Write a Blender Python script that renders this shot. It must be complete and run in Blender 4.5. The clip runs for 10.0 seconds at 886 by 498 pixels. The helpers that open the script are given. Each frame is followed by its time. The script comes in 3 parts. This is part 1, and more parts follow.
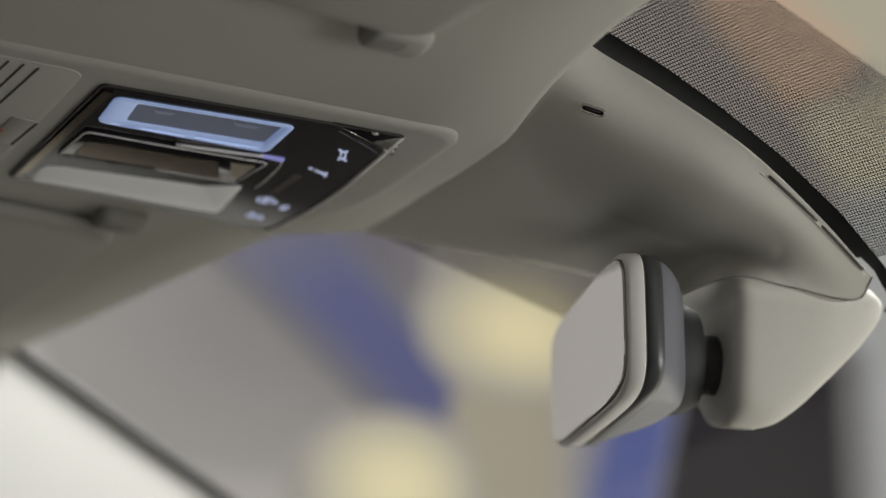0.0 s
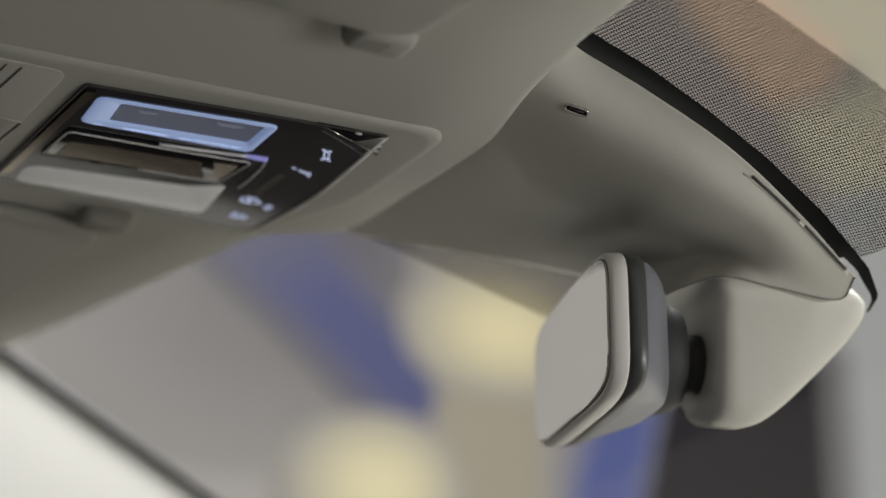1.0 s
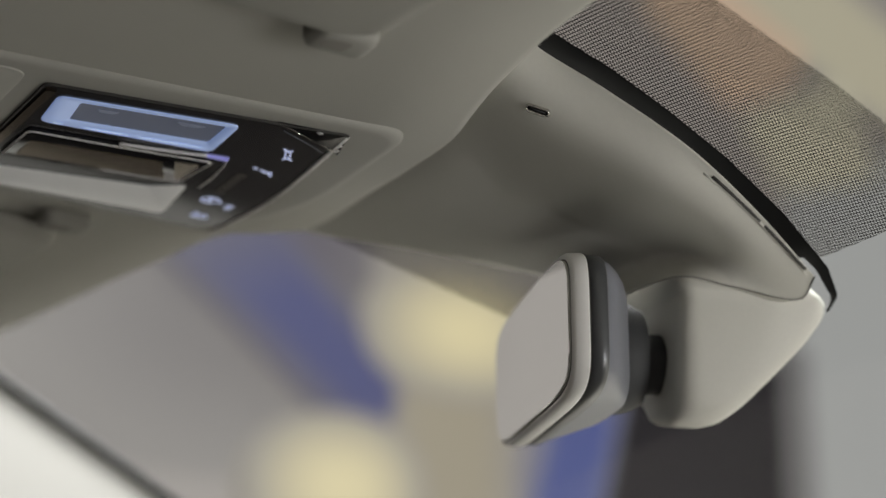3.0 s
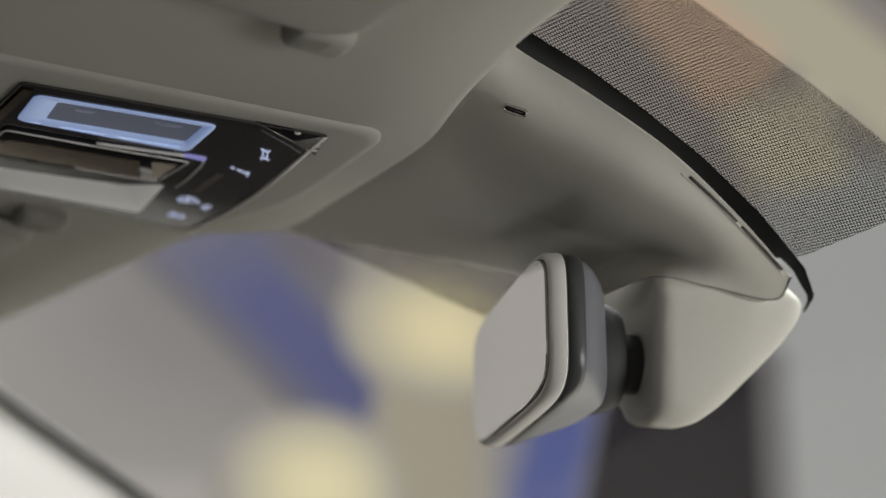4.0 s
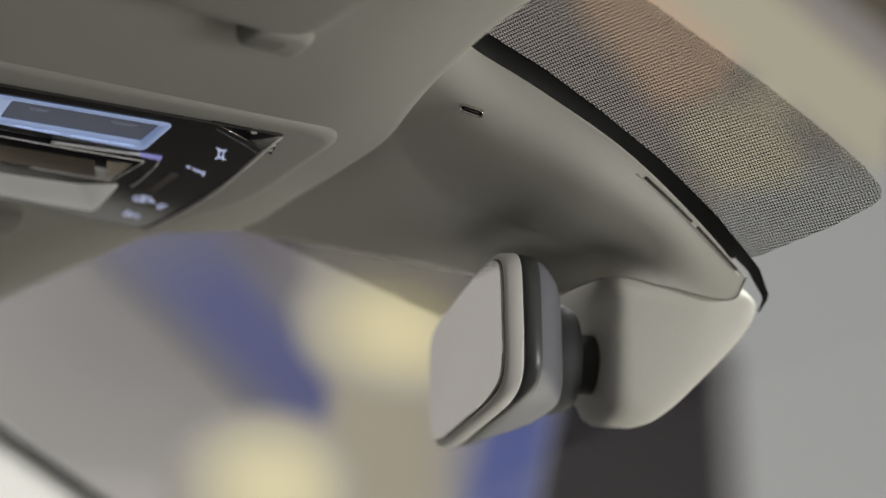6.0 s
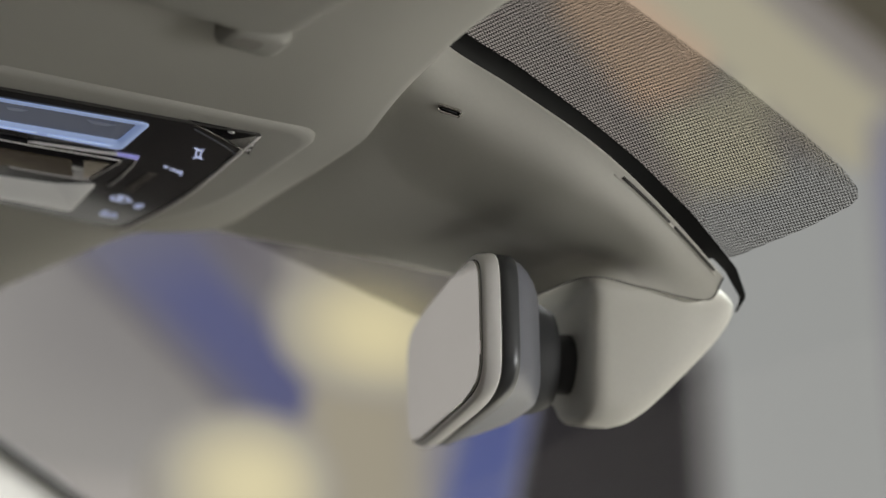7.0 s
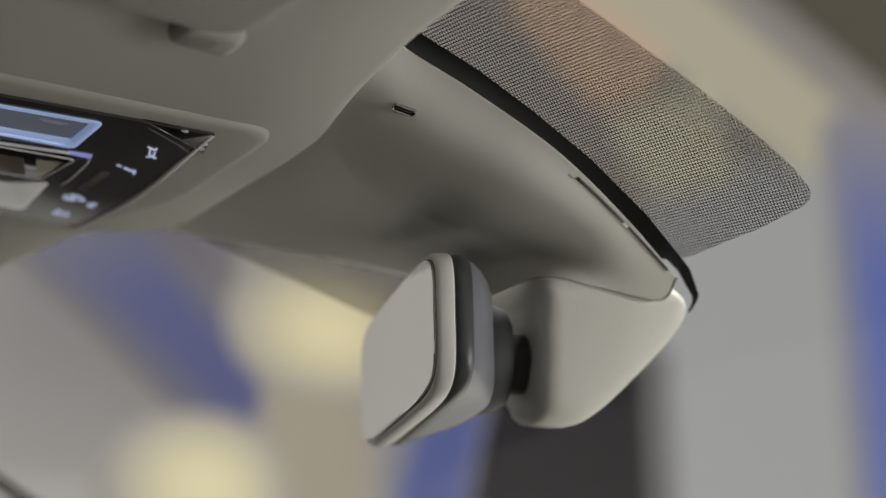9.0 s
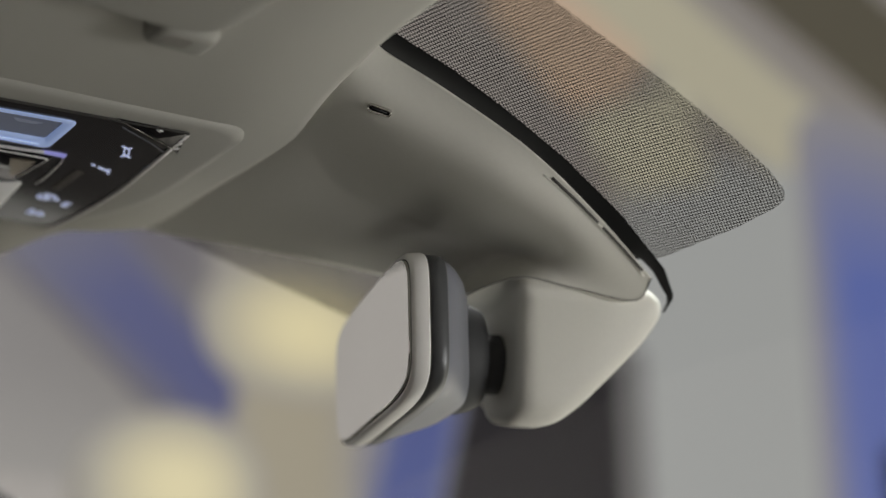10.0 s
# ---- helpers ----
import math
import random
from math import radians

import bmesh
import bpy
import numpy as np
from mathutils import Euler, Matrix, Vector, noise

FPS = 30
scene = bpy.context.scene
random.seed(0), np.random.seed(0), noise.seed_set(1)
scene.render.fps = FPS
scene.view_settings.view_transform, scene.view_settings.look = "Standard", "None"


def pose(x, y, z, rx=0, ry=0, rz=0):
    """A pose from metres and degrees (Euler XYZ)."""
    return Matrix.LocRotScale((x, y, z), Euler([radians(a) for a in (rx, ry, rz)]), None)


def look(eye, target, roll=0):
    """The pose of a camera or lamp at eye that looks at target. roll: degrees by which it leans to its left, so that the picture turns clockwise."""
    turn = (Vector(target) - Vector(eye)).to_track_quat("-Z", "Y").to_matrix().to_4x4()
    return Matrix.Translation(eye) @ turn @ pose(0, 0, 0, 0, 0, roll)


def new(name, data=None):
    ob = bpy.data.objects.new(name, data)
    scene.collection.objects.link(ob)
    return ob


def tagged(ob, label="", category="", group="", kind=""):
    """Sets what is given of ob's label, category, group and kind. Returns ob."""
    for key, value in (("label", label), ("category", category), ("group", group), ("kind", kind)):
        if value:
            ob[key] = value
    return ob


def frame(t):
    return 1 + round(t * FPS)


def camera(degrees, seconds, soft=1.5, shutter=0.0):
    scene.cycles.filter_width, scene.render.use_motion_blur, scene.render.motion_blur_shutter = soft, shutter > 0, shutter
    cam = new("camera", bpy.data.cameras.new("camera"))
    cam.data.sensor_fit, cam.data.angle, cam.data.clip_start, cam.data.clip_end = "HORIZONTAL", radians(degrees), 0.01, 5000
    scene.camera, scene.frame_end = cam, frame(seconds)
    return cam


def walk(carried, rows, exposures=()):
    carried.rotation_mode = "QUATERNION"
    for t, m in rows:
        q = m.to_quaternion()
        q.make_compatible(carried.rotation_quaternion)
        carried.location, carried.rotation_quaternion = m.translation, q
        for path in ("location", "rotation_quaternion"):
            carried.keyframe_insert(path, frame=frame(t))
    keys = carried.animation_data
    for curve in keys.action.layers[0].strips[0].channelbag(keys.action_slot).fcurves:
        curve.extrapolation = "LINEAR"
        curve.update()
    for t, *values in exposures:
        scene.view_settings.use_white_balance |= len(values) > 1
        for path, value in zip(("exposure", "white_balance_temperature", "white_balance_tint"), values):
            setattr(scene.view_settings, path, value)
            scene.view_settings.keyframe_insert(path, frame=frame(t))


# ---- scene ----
cam = camera(27.0, 10.0)
cam.data.dof.use_dof = True
cam.data.dof.focus_distance = 1.05
cam.data.dof.aperture_fstop = 3.3
EYE = (0.0, 0.0, 1.05)
ROWS = [
    (0.0, -30.000, 15.000, 0.000),
    (0.5, -30.242, 15.001, 0.070),
    (1.0, -30.487, 14.997, 0.146),
    (1.5, -30.764, 14.994, 0.225),
    (2.0, -31.049, 14.993, 0.290),
    (2.5, -31.334, 14.992, 0.361),
    (4.0, -32.338, 14.981, 0.562),
    (4.5, -32.676, 14.975, 0.627),
    (5.0, -33.040, 14.973, 0.700),
    (5.5, -33.355, 14.968, 0.760),
    (7.0, -34.355, 14.953, 0.950),
    (7.5, -34.695, 14.947, 1.012),
    (8.0, -35.056, 14.938, 1.085),
    (8.5, -35.385, 14.931, 1.150),
    (9.0, -35.754, 14.922, 1.215),
    (9.5, -36.110, 14.913, 1.285),
    (10.0, -36.521, 14.904, 1.347),
]
walk(cam, [(t, pose(*EYE, 90 + pitch, roll, yaw)) for t, yaw, pitch, roll in ROWS])

# ---- world and large lights ----
world = bpy.data.worlds.new("hall_air")
world.use_nodes = True
scene.world = world
world.node_tree.nodes["Background"].inputs[0].default_value = (0.95, 0.93, 0.9, 1)
world.node_tree.nodes["Background"].inputs[1].default_value = 0.02
scene.view_settings.exposure = -0.05


def area(name, m, sx, sy, watts, colour):
    data = bpy.data.lights.new(name, "AREA")
    data.shape, data.size, data.size_y, data.energy, data.color = "RECTANGLE", sx, sy, watts, colour
    ob = new(name, data)
    ob.matrix_world = m
    return ob


area("hall_lamp_front", look((2.7, 0.5, 5.2), (1.15, 0.95, 0.86)), 2.4, 2.4, 590, (1.0, 0.98, 0.945))
area("hall_lamp_near_side", look((-0.6, -3.6, 4.4), (0.4, 0.6, 1.1)), 3.0, 2.0, 5, (1.0, 0.96, 0.9))
# Added unseen fill lamp, low at the near side, to brighten the cover.
area("low_fill_light", look((1.35, -0.55, 0.75), (0.68, 0.90, 1.40)), 0.5, 0.5, 20, (1.0, 0.98, 0.95))
area("hall_lamp_far", look((3.2, 4.6, 4.8), (0.8, 1.2, 1.0)), 2.0, 2.0, 160, (0.9, 0.94, 1.0))


# ---- materials ----
def material(name, colour, rough=0.5, metal=0.0, grain=0.0, grain_size=400.0, bump=0.0, bump_size=900.0, stain=0.06,
             emit=None, power=0.0, coat=0.0, spec=0.5):
    """A surface with fine grain, slow stains and a fine relief; sizes are repeats to the metre."""
    m = bpy.data.materials.new(name)
    m.use_nodes = True
    nt = m.node_tree
    b = nt.nodes["Principled BSDF"]
    b.inputs["Roughness"].default_value = rough
    b.inputs["Metallic"].default_value = metal
    b.inputs["Coat Weight"].default_value = coat
    b.inputs["Specular IOR Level"].default_value = spec
    at = nt.nodes.new("ShaderNodeTexCoord")
    fine = nt.nodes.new("ShaderNodeTexNoise")
    fine.inputs["Scale"].default_value = grain_size
    slow = nt.nodes.new("ShaderNodeTexNoise")
    slow.inputs["Scale"].default_value = 9.0
    slow.inputs["Detail"].default_value = 4.0
    for n in (fine, slow):
        nt.links.new(at.outputs["Object"], n.inputs["Vector"])
    add = nt.nodes.new("ShaderNodeMath")
    add.operation = "MULTIPLY_ADD"
    add.inputs[1].default_value = grain
    nt.links.new(fine.outputs["Fac"], add.inputs[0])
    add2 = nt.nodes.new("ShaderNodeMath")
    add2.operation = "MULTIPLY_ADD"
    add2.inputs[1].default_value = stain
    add2.inputs[2].default_value = 1.0 - (grain + stain) / 2
    nt.links.new(slow.outputs["Fac"], add2.inputs[0])
    nt.links.new(add2.outputs[0], add.inputs[2])
    mix = nt.nodes.new("ShaderNodeMix")
    mix.data_type, mix.blend_type = "RGBA", "MULTIPLY"
    mix.inputs["Factor"].default_value = 1.0
    mix.inputs["A"].default_value = (*colour, 1)
    nt.links.new(add.outputs[0], mix.inputs["B"])
    nt.links.new(mix.outputs["Result"], b.inputs["Base Color"])
    if bump:
        rel = nt.nodes.new("ShaderNodeTexNoise")
        rel.inputs["Scale"].default_value = bump_size
        rel.inputs["Detail"].default_value = 2.0
        nt.links.new(at.outputs["Object"], rel.inputs["Vector"])
        bp = nt.nodes.new("ShaderNodeBump")
        bp.inputs["Strength"].default_value = bump
        bp.inputs["Distance"].default_value = 0.0004
        nt.links.new(rel.outputs["Fac"], bp.inputs["Height"])
        nt.links.new(bp.outputs["Normal"], b.inputs["Normal"])
    if emit:
        b.inputs["Emission Color"].default_value = (*emit, 1)
        b.inputs["Emission Strength"].default_value = power
    return m


def fabric_material(name, colour):
    """Knitted headliner cloth: rows of small ribs."""
    m = material(name, colour, 0.95, grain=0.12, grain_size=1500.0, stain=0.05, spec=0.2)
    nt = m.node_tree
    at = nt.nodes.new("ShaderNodeTexCoord")
    turn = nt.nodes.new("ShaderNodeMapping")
    turn.inputs["Rotation"].default_value = (0, 0, radians(28))
    nt.links.new(at.outputs["Object"], turn.inputs["Vector"])
    waves = []
    for axis, size in (("X", 260.0), ("Y", 330.0)):
        w = nt.nodes.new("ShaderNodeTexWave")
        w.bands_direction = axis
        w.inputs["Scale"].default_value = size
        w.inputs["Distortion"].default_value = 0.6
        nt.links.new(turn.outputs["Vector"], w.inputs["Vector"])
        waves.append(w)
    mul = nt.nodes.new("ShaderNodeMath")
    mul.operation = "MULTIPLY"
    nt.links.new(waves[0].outputs["Fac"], mul.inputs[0])
    nt.links.new(waves[1].outputs["Fac"], mul.inputs[1])
    bp = nt.nodes.new("ShaderNodeBump")
    bp.inputs["Strength"].default_value = 0.13
    bp.inputs["Distance"].default_value = 0.0005
    nt.links.new(mul.outputs[0], bp.inputs["Height"])
    nt.links.new(bp.outputs["Normal"], nt.nodes["Principled BSDF"].inputs["Normal"])
    return m


def glass_material(name, tint=(0.93, 0.96, 0.95)):
    m = bpy.data.materials.new(name)
    m.use_nodes = True
    nt = m.node_tree
    nt.nodes.remove(nt.nodes["Principled BSDF"])
    clear = nt.nodes.new("ShaderNodeBsdfTransparent")
    clear.inputs["Color"].default_value = (*tint, 1)
    gloss = nt.nodes.new("ShaderNodeBsdfGlossy")
    gloss.inputs["Roughness"].default_value = 0.02
    fres = nt.nodes.new("ShaderNodeFresnel")
    fres.inputs["IOR"].default_value = 1.08
    mix = nt.nodes.new("ShaderNodeMixShader")
    nt.links.new(fres.outputs[0], mix.inputs[0])
    nt.links.new(clear.outputs[0], mix.inputs[1])
    nt.links.new(gloss.outputs[0], mix.inputs[2])
    nt.links.new(mix.outputs[0], nt.nodes["Material Output"].inputs["Surface"])
    return m


def dot_material(name, pitch=0.0023, hole=0.375):
    """Black ceramic print with rows of small clear holes, staggered."""
    m = glass_material(name, (0.95, 0.94, 0.92))
    nt = m.node_tree
    mix = next(n for n in nt.nodes if n.type == "MIX_SHADER")
    at = nt.nodes.new("ShaderNodeTexCoord")
    xyz = nt.nodes.new("ShaderNodeSeparateXYZ")
    nt.links.new(at.outputs["Object"], xyz.inputs[0])

    def op(kind, a, b=None, c=None):
        n = nt.nodes.new("ShaderNodeMath")
        n.operation = kind
        for i, v in enumerate((a, b, c)):
            if v is None:
                continue
            if isinstance(v, (int, float)):
                n.inputs[i].default_value = v
            else:
                nt.links.new(v, n.inputs[i])
        return n.outputs[0]

    u = op("DIVIDE", xyz.outputs["X"], pitch * 0.866)
    v = op("DIVIDE", xyz.outputs["Y"], pitch)
    odd = op("MULTIPLY", op("MODULO", op("FLOOR", u), 2.0), 0.5)
    du = op("SUBTRACT", op("FRACT", u), 0.5)
    dv = op("SUBTRACT", op("FRACT", op("ADD", v, odd)), 0.5)
    d = op("SQRT", op("ADD", op("MULTIPLY", op("MULTIPLY", du, du), 0.75), op("MULTIPLY", dv, dv)))
    clear = op("LESS_THAN", d, hole)
    ink = nt.nodes.new("ShaderNodeBsdfPrincipled")
    ink.inputs["Base Color"].default_value = (0.016, 0.015, 0.015, 1)
    ink.inputs["Roughness"].default_value = 0.35
    ink.inputs["Specular IOR Level"].default_value = 0.25
    two = nt.nodes.new("ShaderNodeMixShader")
    nt.links.new(clear, two.inputs[0])
    nt.links.new(ink.outputs[0], two.inputs[1])
    nt.links.new(mix.outputs[0], two.inputs[2])
    nt.links.new(two.outputs[0], nt.nodes["Material Output"].inputs["Surface"])
    return m


CLOTH = fabric_material("headliner_cloth", (0.49, 0.486, 0.445))
# Visor cloth set darker to put the rear roof's shade in its colour.
VISOR = fabric_material("visor_cloth", (0.38, 0.377, 0.345))
PILLAR = material("white_pillar_trim", (0.52, 0.525, 0.505), 0.6, grain=0.04, bump=0.1)
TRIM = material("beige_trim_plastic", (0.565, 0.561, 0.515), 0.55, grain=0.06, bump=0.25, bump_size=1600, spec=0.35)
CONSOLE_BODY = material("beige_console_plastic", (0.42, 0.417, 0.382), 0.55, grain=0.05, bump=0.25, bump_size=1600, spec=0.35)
SEAM = material("seam_shadow_rubber", (0.05, 0.048, 0.045), 0.8)
BLACK_CERAMIC = material("black_ceramic_print", (0.005, 0.005, 0.006), 0.6, spec=0.08)
SEAL = material("black_seal_rubber", (0.018, 0.018, 0.019), 0.5, bump=0.2)
PIANO = material("piano_black", (0.010, 0.010, 0.013), 0.07, spec=0.4)
CHROME = material("dark_chrome", (0.62, 0.60, 0.57), 0.12, metal=1.0)
BRONZE = material("smoked_bronze_mirror", (0.24, 0.19, 0.13), 0.1, metal=1.0)
RIM = material("pale_satin_rim", (0.84, 0.835, 0.815), 0.35, grain=0.04)
SHELL = material("grey_satin_shell", (0.19, 0.20, 0.232), 0.38, metal=0.0, grain=0.05, bump=0.15)
SHELL_DARK = material("dark_grey_plastic", (0.045, 0.047, 0.05), 0.65, grain=0.1, bump=0.2)
SHELL_BAND = material("dark_satin_band", (0.10, 0.105, 0.11), 0.35, metal=0.4, grain=0.05, bump=0.1)
STEM = material("black_stem_plastic", (0.022, 0.022, 0.023), 0.6, bump=0.1)
COCKPIT = material("dark_cockpit_leather", (0.05, 0.045, 0.042), 0.6, grain=0.15, bump=0.3)
DASH = material("cream_dashboard", (0.52, 0.50, 0.44), 0.6, grain=0.1, bump=0.3)
CABIN_CARPET = material("taupe_cabin_carpet", (0.12, 0.115, 0.106), 0.95, grain=0.3, grain_size=300)
MIRROR = material("mirror_silver", (0.86, 0.86, 0.85), 0.03, metal=1.0)
LENS = material("frosted_white_panel", (0.75, 0.75, 0.74), 0.35, stain=0.25, emit=(0.9, 0.9, 0.86), power=0.10)
LENS_SMOKE = material("smoked_lamp_lens", (0.10, 0.11, 0.13), 0.25, emit=(0.42, 0.5, 0.8), power=0.07)
LED_BLUE = material("blue_white_light_guide", (0.5, 0.6, 0.8), 0.4, emit=(0.28, 0.40, 0.76), power=0.38)
LENS_DIM = material("dim_bulb_holder", (0.16, 0.165, 0.18), 0.4, emit=(0.42, 0.5, 0.8), power=0.10)
# Near-white and hardly glossy: the reflected lamp light is in the colour.
LINE = material("painted_shine_line", (0.93, 0.92, 0.90), 0.4)
BRONZE_LIGHT = material("bright_bronze_bevel", (0.42, 0.36, 0.28), 0.22, metal=1.0)
REFLECTION_VIOLET = material("violet_reflection", (0.4, 0.4, 0.7), 0.4, emit=(0.26, 0.26, 0.72), power=0.45)
TICK = material("bright_tick_light", (0.7, 0.75, 0.9), 0.5, emit=(0.55, 0.68, 1.0), power=1.3)
ICON = material("lit_icon", (0.7, 0.75, 0.9), 0.5, emit=(0.50, 0.56, 0.85), power=0.55)
ICON_DIM = material("unlit_icon", (0.10, 0.085, 0.07), 0.5)
RED_PRINT = material("red_print", (0.55, 0.10, 0.07), 0.6)
GLASS = glass_material("windscreen_glass")
# Hall walls carry their lit tone as emission.
HALL_WALL = material("hall_wall_glow", (0.16, 0.15, 0.145), 0.9, grain=0.05, emit=(0.315, 0.28, 0.262), power=0.66)
HALL_FLOOR = material("pale_hall_floor", (0.36, 0.35, 0.33), 0.6, grain=0.1, grain_size=120)
HALL_CEILING = material("hall_ceiling_paint", (0.35, 0.34, 0.32), 0.9)


# ---- building helpers ----
def part(name, bm, mat, parent=None, label="", smooth=True):
    me = bpy.data.meshes.new(name)
    bmesh.ops.recalc_face_normals(bm, faces=bm.faces)
    bm.to_mesh(me)
    bm.free()
    me.materials.append(mat)
    if smooth:
        me.shade_smooth()
    ob = new(name, me)
    if parent is not None:
        ob.parent = parent
    if label:
        ob["label"] = label
    return ob


def thing(name, m, label, category, group="", kind=""):
    return tagged(placed(new(name), m), label, category, group, kind)


def placed(ob, m):
    ob.matrix_world = m
    return ob


def crisp(ob, angle=35):
    """Keeps hard corners hard on a smooth-shaded mesh."""
    ob.data.set_sharp_from_angle(angle=radians(angle))
    return ob


def spline(points, n):
    """n points along a Catmull-Rom curve through points."""
    pts = [Vector(p) for p in points]
    pts = [pts[0] * 2 - pts[1]] + pts + [pts[-1] * 2 - pts[-2]]
    out = []
    for i in range(n):
        s = i / (n - 1) * (len(pts) - 3)
        k = min(int(s), len(pts) - 4)
        f = s - k
        a, b, c, d = pts[k:k + 4]
        out.append(0.5 * (2 * b + (c - a) * f + (2 * a - 5 * b + 4 * c - d) * f * f + (3 * b - a - 3 * c + d) * f ** 3))
    return out


def spline_at(points, s):
    """One point of that curve, s from 0 to 1."""
    pts = [Vector(p) for p in points]
    pts = [pts[0] * 2 - pts[1]] + pts + [pts[-1] * 2 - pts[-2]]
    s *= len(pts) - 3
    k = min(int(s), len(pts) - 4)
    f = s - k
    a, b, c, d = pts[k:k + 4]
    return 0.5 * (2 * b + (c - a) * f + (2 * a - 5 * b + 4 * c - d) * f * f + (3 * b - a - 3 * c + d) * f ** 3)


def spline2(points, n):
    return [(p.x, p.y) for p in spline([(x, y, 0) for x, y in points], n)]


def grid(rows, back=None):
    """A sheet from rows of points; with back, a second sheet moved by it, closed at the rim."""
    bm = bmesh.new()
    nr, nc = len(rows), len(rows[0])
    sheets = [[[bm.verts.new(p) for p in r] for r in rows]]
    if back is not None:
        sheets.append([[bm.verts.new(Vector(p) + Vector(back)) for p in r] for r in rows])
    for v in sheets:
        for i in range(nr - 1):
            for j in range(nc - 1):
                bm.faces.new((v[i][j], v[i][j + 1], v[i + 1][j + 1], v[i + 1][j]))
    if back is not None:
        a, b = sheets
        ring = [(0, j) for j in range(nc)] + [(i, nc - 1) for i in range(1, nr)]
        ring += [(nr - 1, j) for j in range(nc - 2, -1, -1)] + [(i, 0) for i in range(nr - 2, 0, -1)]
        for p, q in zip(ring, ring[1:] + ring[:1]):
            bm.faces.new((a[p[0]][p[1]], a[q[0]][q[1]], b[q[0]][q[1]], b[p[0]][p[1]]))
    return bm


def loft_sheet(sections, nu, nv, back=None, relief=None):
    """A smooth sheet through a few sections of control points; relief(u, v) lifts it."""
    fine = [spline(s, nv) for s in sections]
    cols = [spline([f[j] for f in fine], nu) for j in range(nv)]
    if relief:
        for j in range(nv):
            for i in range(nu):
                cols[j][i].z += relief(i / (nu - 1), j / (nv - 1))
    return grid([[cols[j][i] for j in range(nv)] for i in range(nu)], back)


def oval(a, b, power=3.2, n=48):
    """A squarish oval outline."""
    out = []
    for k in range(n):
        t = 2 * math.pi * (k + 0.5) / n
        c, d = math.cos(t), math.sin(t)
        out.append(Vector((a * math.copysign(abs(c) ** (2 / power), c), b * math.copysign(abs(d) ** (2 / power), d))))
    return out


def rounded(points, radius, steps=5):
    """A closed 2D outline with its corners rounded. radius: one, or one a corner."""
    pts = [Vector(p) for p in points]
    rs = radius if isinstance(radius, (list, tuple)) else [radius] * len(pts)
    out = []
    for i, p in enumerate(pts):
        a, b, r = pts[i - 1], pts[(i + 1) % len(pts)], rs[i]
        if r <= 0:
            out.append(p)
            continue
        ta, tb = p + (a - p).normalized() * r, p + (b - p).normalized() * r
        for k in range(steps + 1):
            f = k / steps
            out.append((1 - f) ** 2 * ta + 2 * f * (1 - f) * p + f * f * tb)
    return out


def prism(outline, z0, z1, bevel=0.0, inner=None, wide=1.0):
    """An outline raised from z0 to z1; bevel rounds the rim at z0 (the seen side); wide makes that rim a broad shoulder; inner cuts a hole of as many points."""
    bm = bmesh.new()
    c = sum((Vector(p) for p in outline), Vector((0, 0))) / len(outline)
    s = 1 if z1 > z0 else -1

    def ring(points, z, shrink=0.0):
        return [bm.verts.new((*(p + (c - p).normalized() * shrink), z)) for p in map(Vector, points)]

    def bridge(a, b):
        for i in range(len(a)):
            bm.faces.new((a[i], a[(i + 1) % len(a)], b[(i + 1) % len(a)], b[i]))

    rings = [ring(outline, z1)]
    if bevel:
        rings += [ring(outline, z0 + s * bevel), ring(outline, z0 + s * bevel * 0.3, bevel * 0.3 * wide), ring(outline, z0, bevel * wide)]
    else:
        rings += [ring(outline, z0)]
    for a, b in zip(rings, rings[1:]):
        bridge(a, b)
    if inner:
        i0, i1 = ring(inner, z0), ring(inner, z1)
        bridge(rings[-1], i0), bridge(i0, i1), bridge(i1, rings[0])
    else:
        bm.faces.new(rings[-1]), bm.faces.new(rings[0])
    return bm


def loft_loops(loops, cap=True):
    """A skin over closed loops with equal numbers of points."""
    bm = bmesh.new()
    rings = [[bm.verts.new(p) for p in loop] for loop in loops]
    n = len(rings[0])
    for a, b in zip(rings, rings[1:]):
        for i in range(n):
            bm.faces.new((a[i], a[(i + 1) % n], b[(i + 1) % n], b[i]))
    if cap:
        for cap_ring in (rings[0], rings[-1]):
            f = bm.faces.new(cap_ring)
            for e in f.edges:
                e.smooth = False
    return bm


def box(x0, x1, y0, y1, z0, z1):
    bm = bmesh.new()
    bmesh.ops.create_cube(bm, size=1)
    bmesh.ops.transform(bm, matrix=Matrix.Translation(((x0 + x1) / 2, (y0 + y1) / 2, (z0 + z1) / 2))
                        @ Matrix.Diagonal((x1 - x0, y1 - y0, z1 - z0, 1)), verts=bm.verts)
    return bm


def tube(points, r, seg=8):
    """A round rod along points."""
    bm = bmesh.new()
    pts = [Vector(p) for p in points]
    rings = []
    for i, p in enumerate(pts):
        d = (pts[min(i + 1, len(pts) - 1)] - pts[max(i - 1, 0)]).normalized()
        a = d.orthogonal().normalized()
        if rings:
            a = (last - d * last.dot(d)).normalized()
        last = a
        b = d.cross(a)
        rings.append([bm.verts.new(p + r * (math.cos(t) * a + math.sin(t) * b)) for t in (2 * math.pi * k / seg for k in range(seg))])
    for a, b in zip(rings, rings[1:]):
        for i in range(seg):
            bm.faces.new((a[i], a[(i + 1) % seg], b[(i + 1) % seg], b[i]))
    bm.faces.new(rings[0]), bm.faces.new(rings[-1])
    return bm


# ---- the hall round the car ----
def structure(name, bm, mat, label, category):
    return tagged(part(name, bm, mat, smooth=False), label, category, kind="structure")


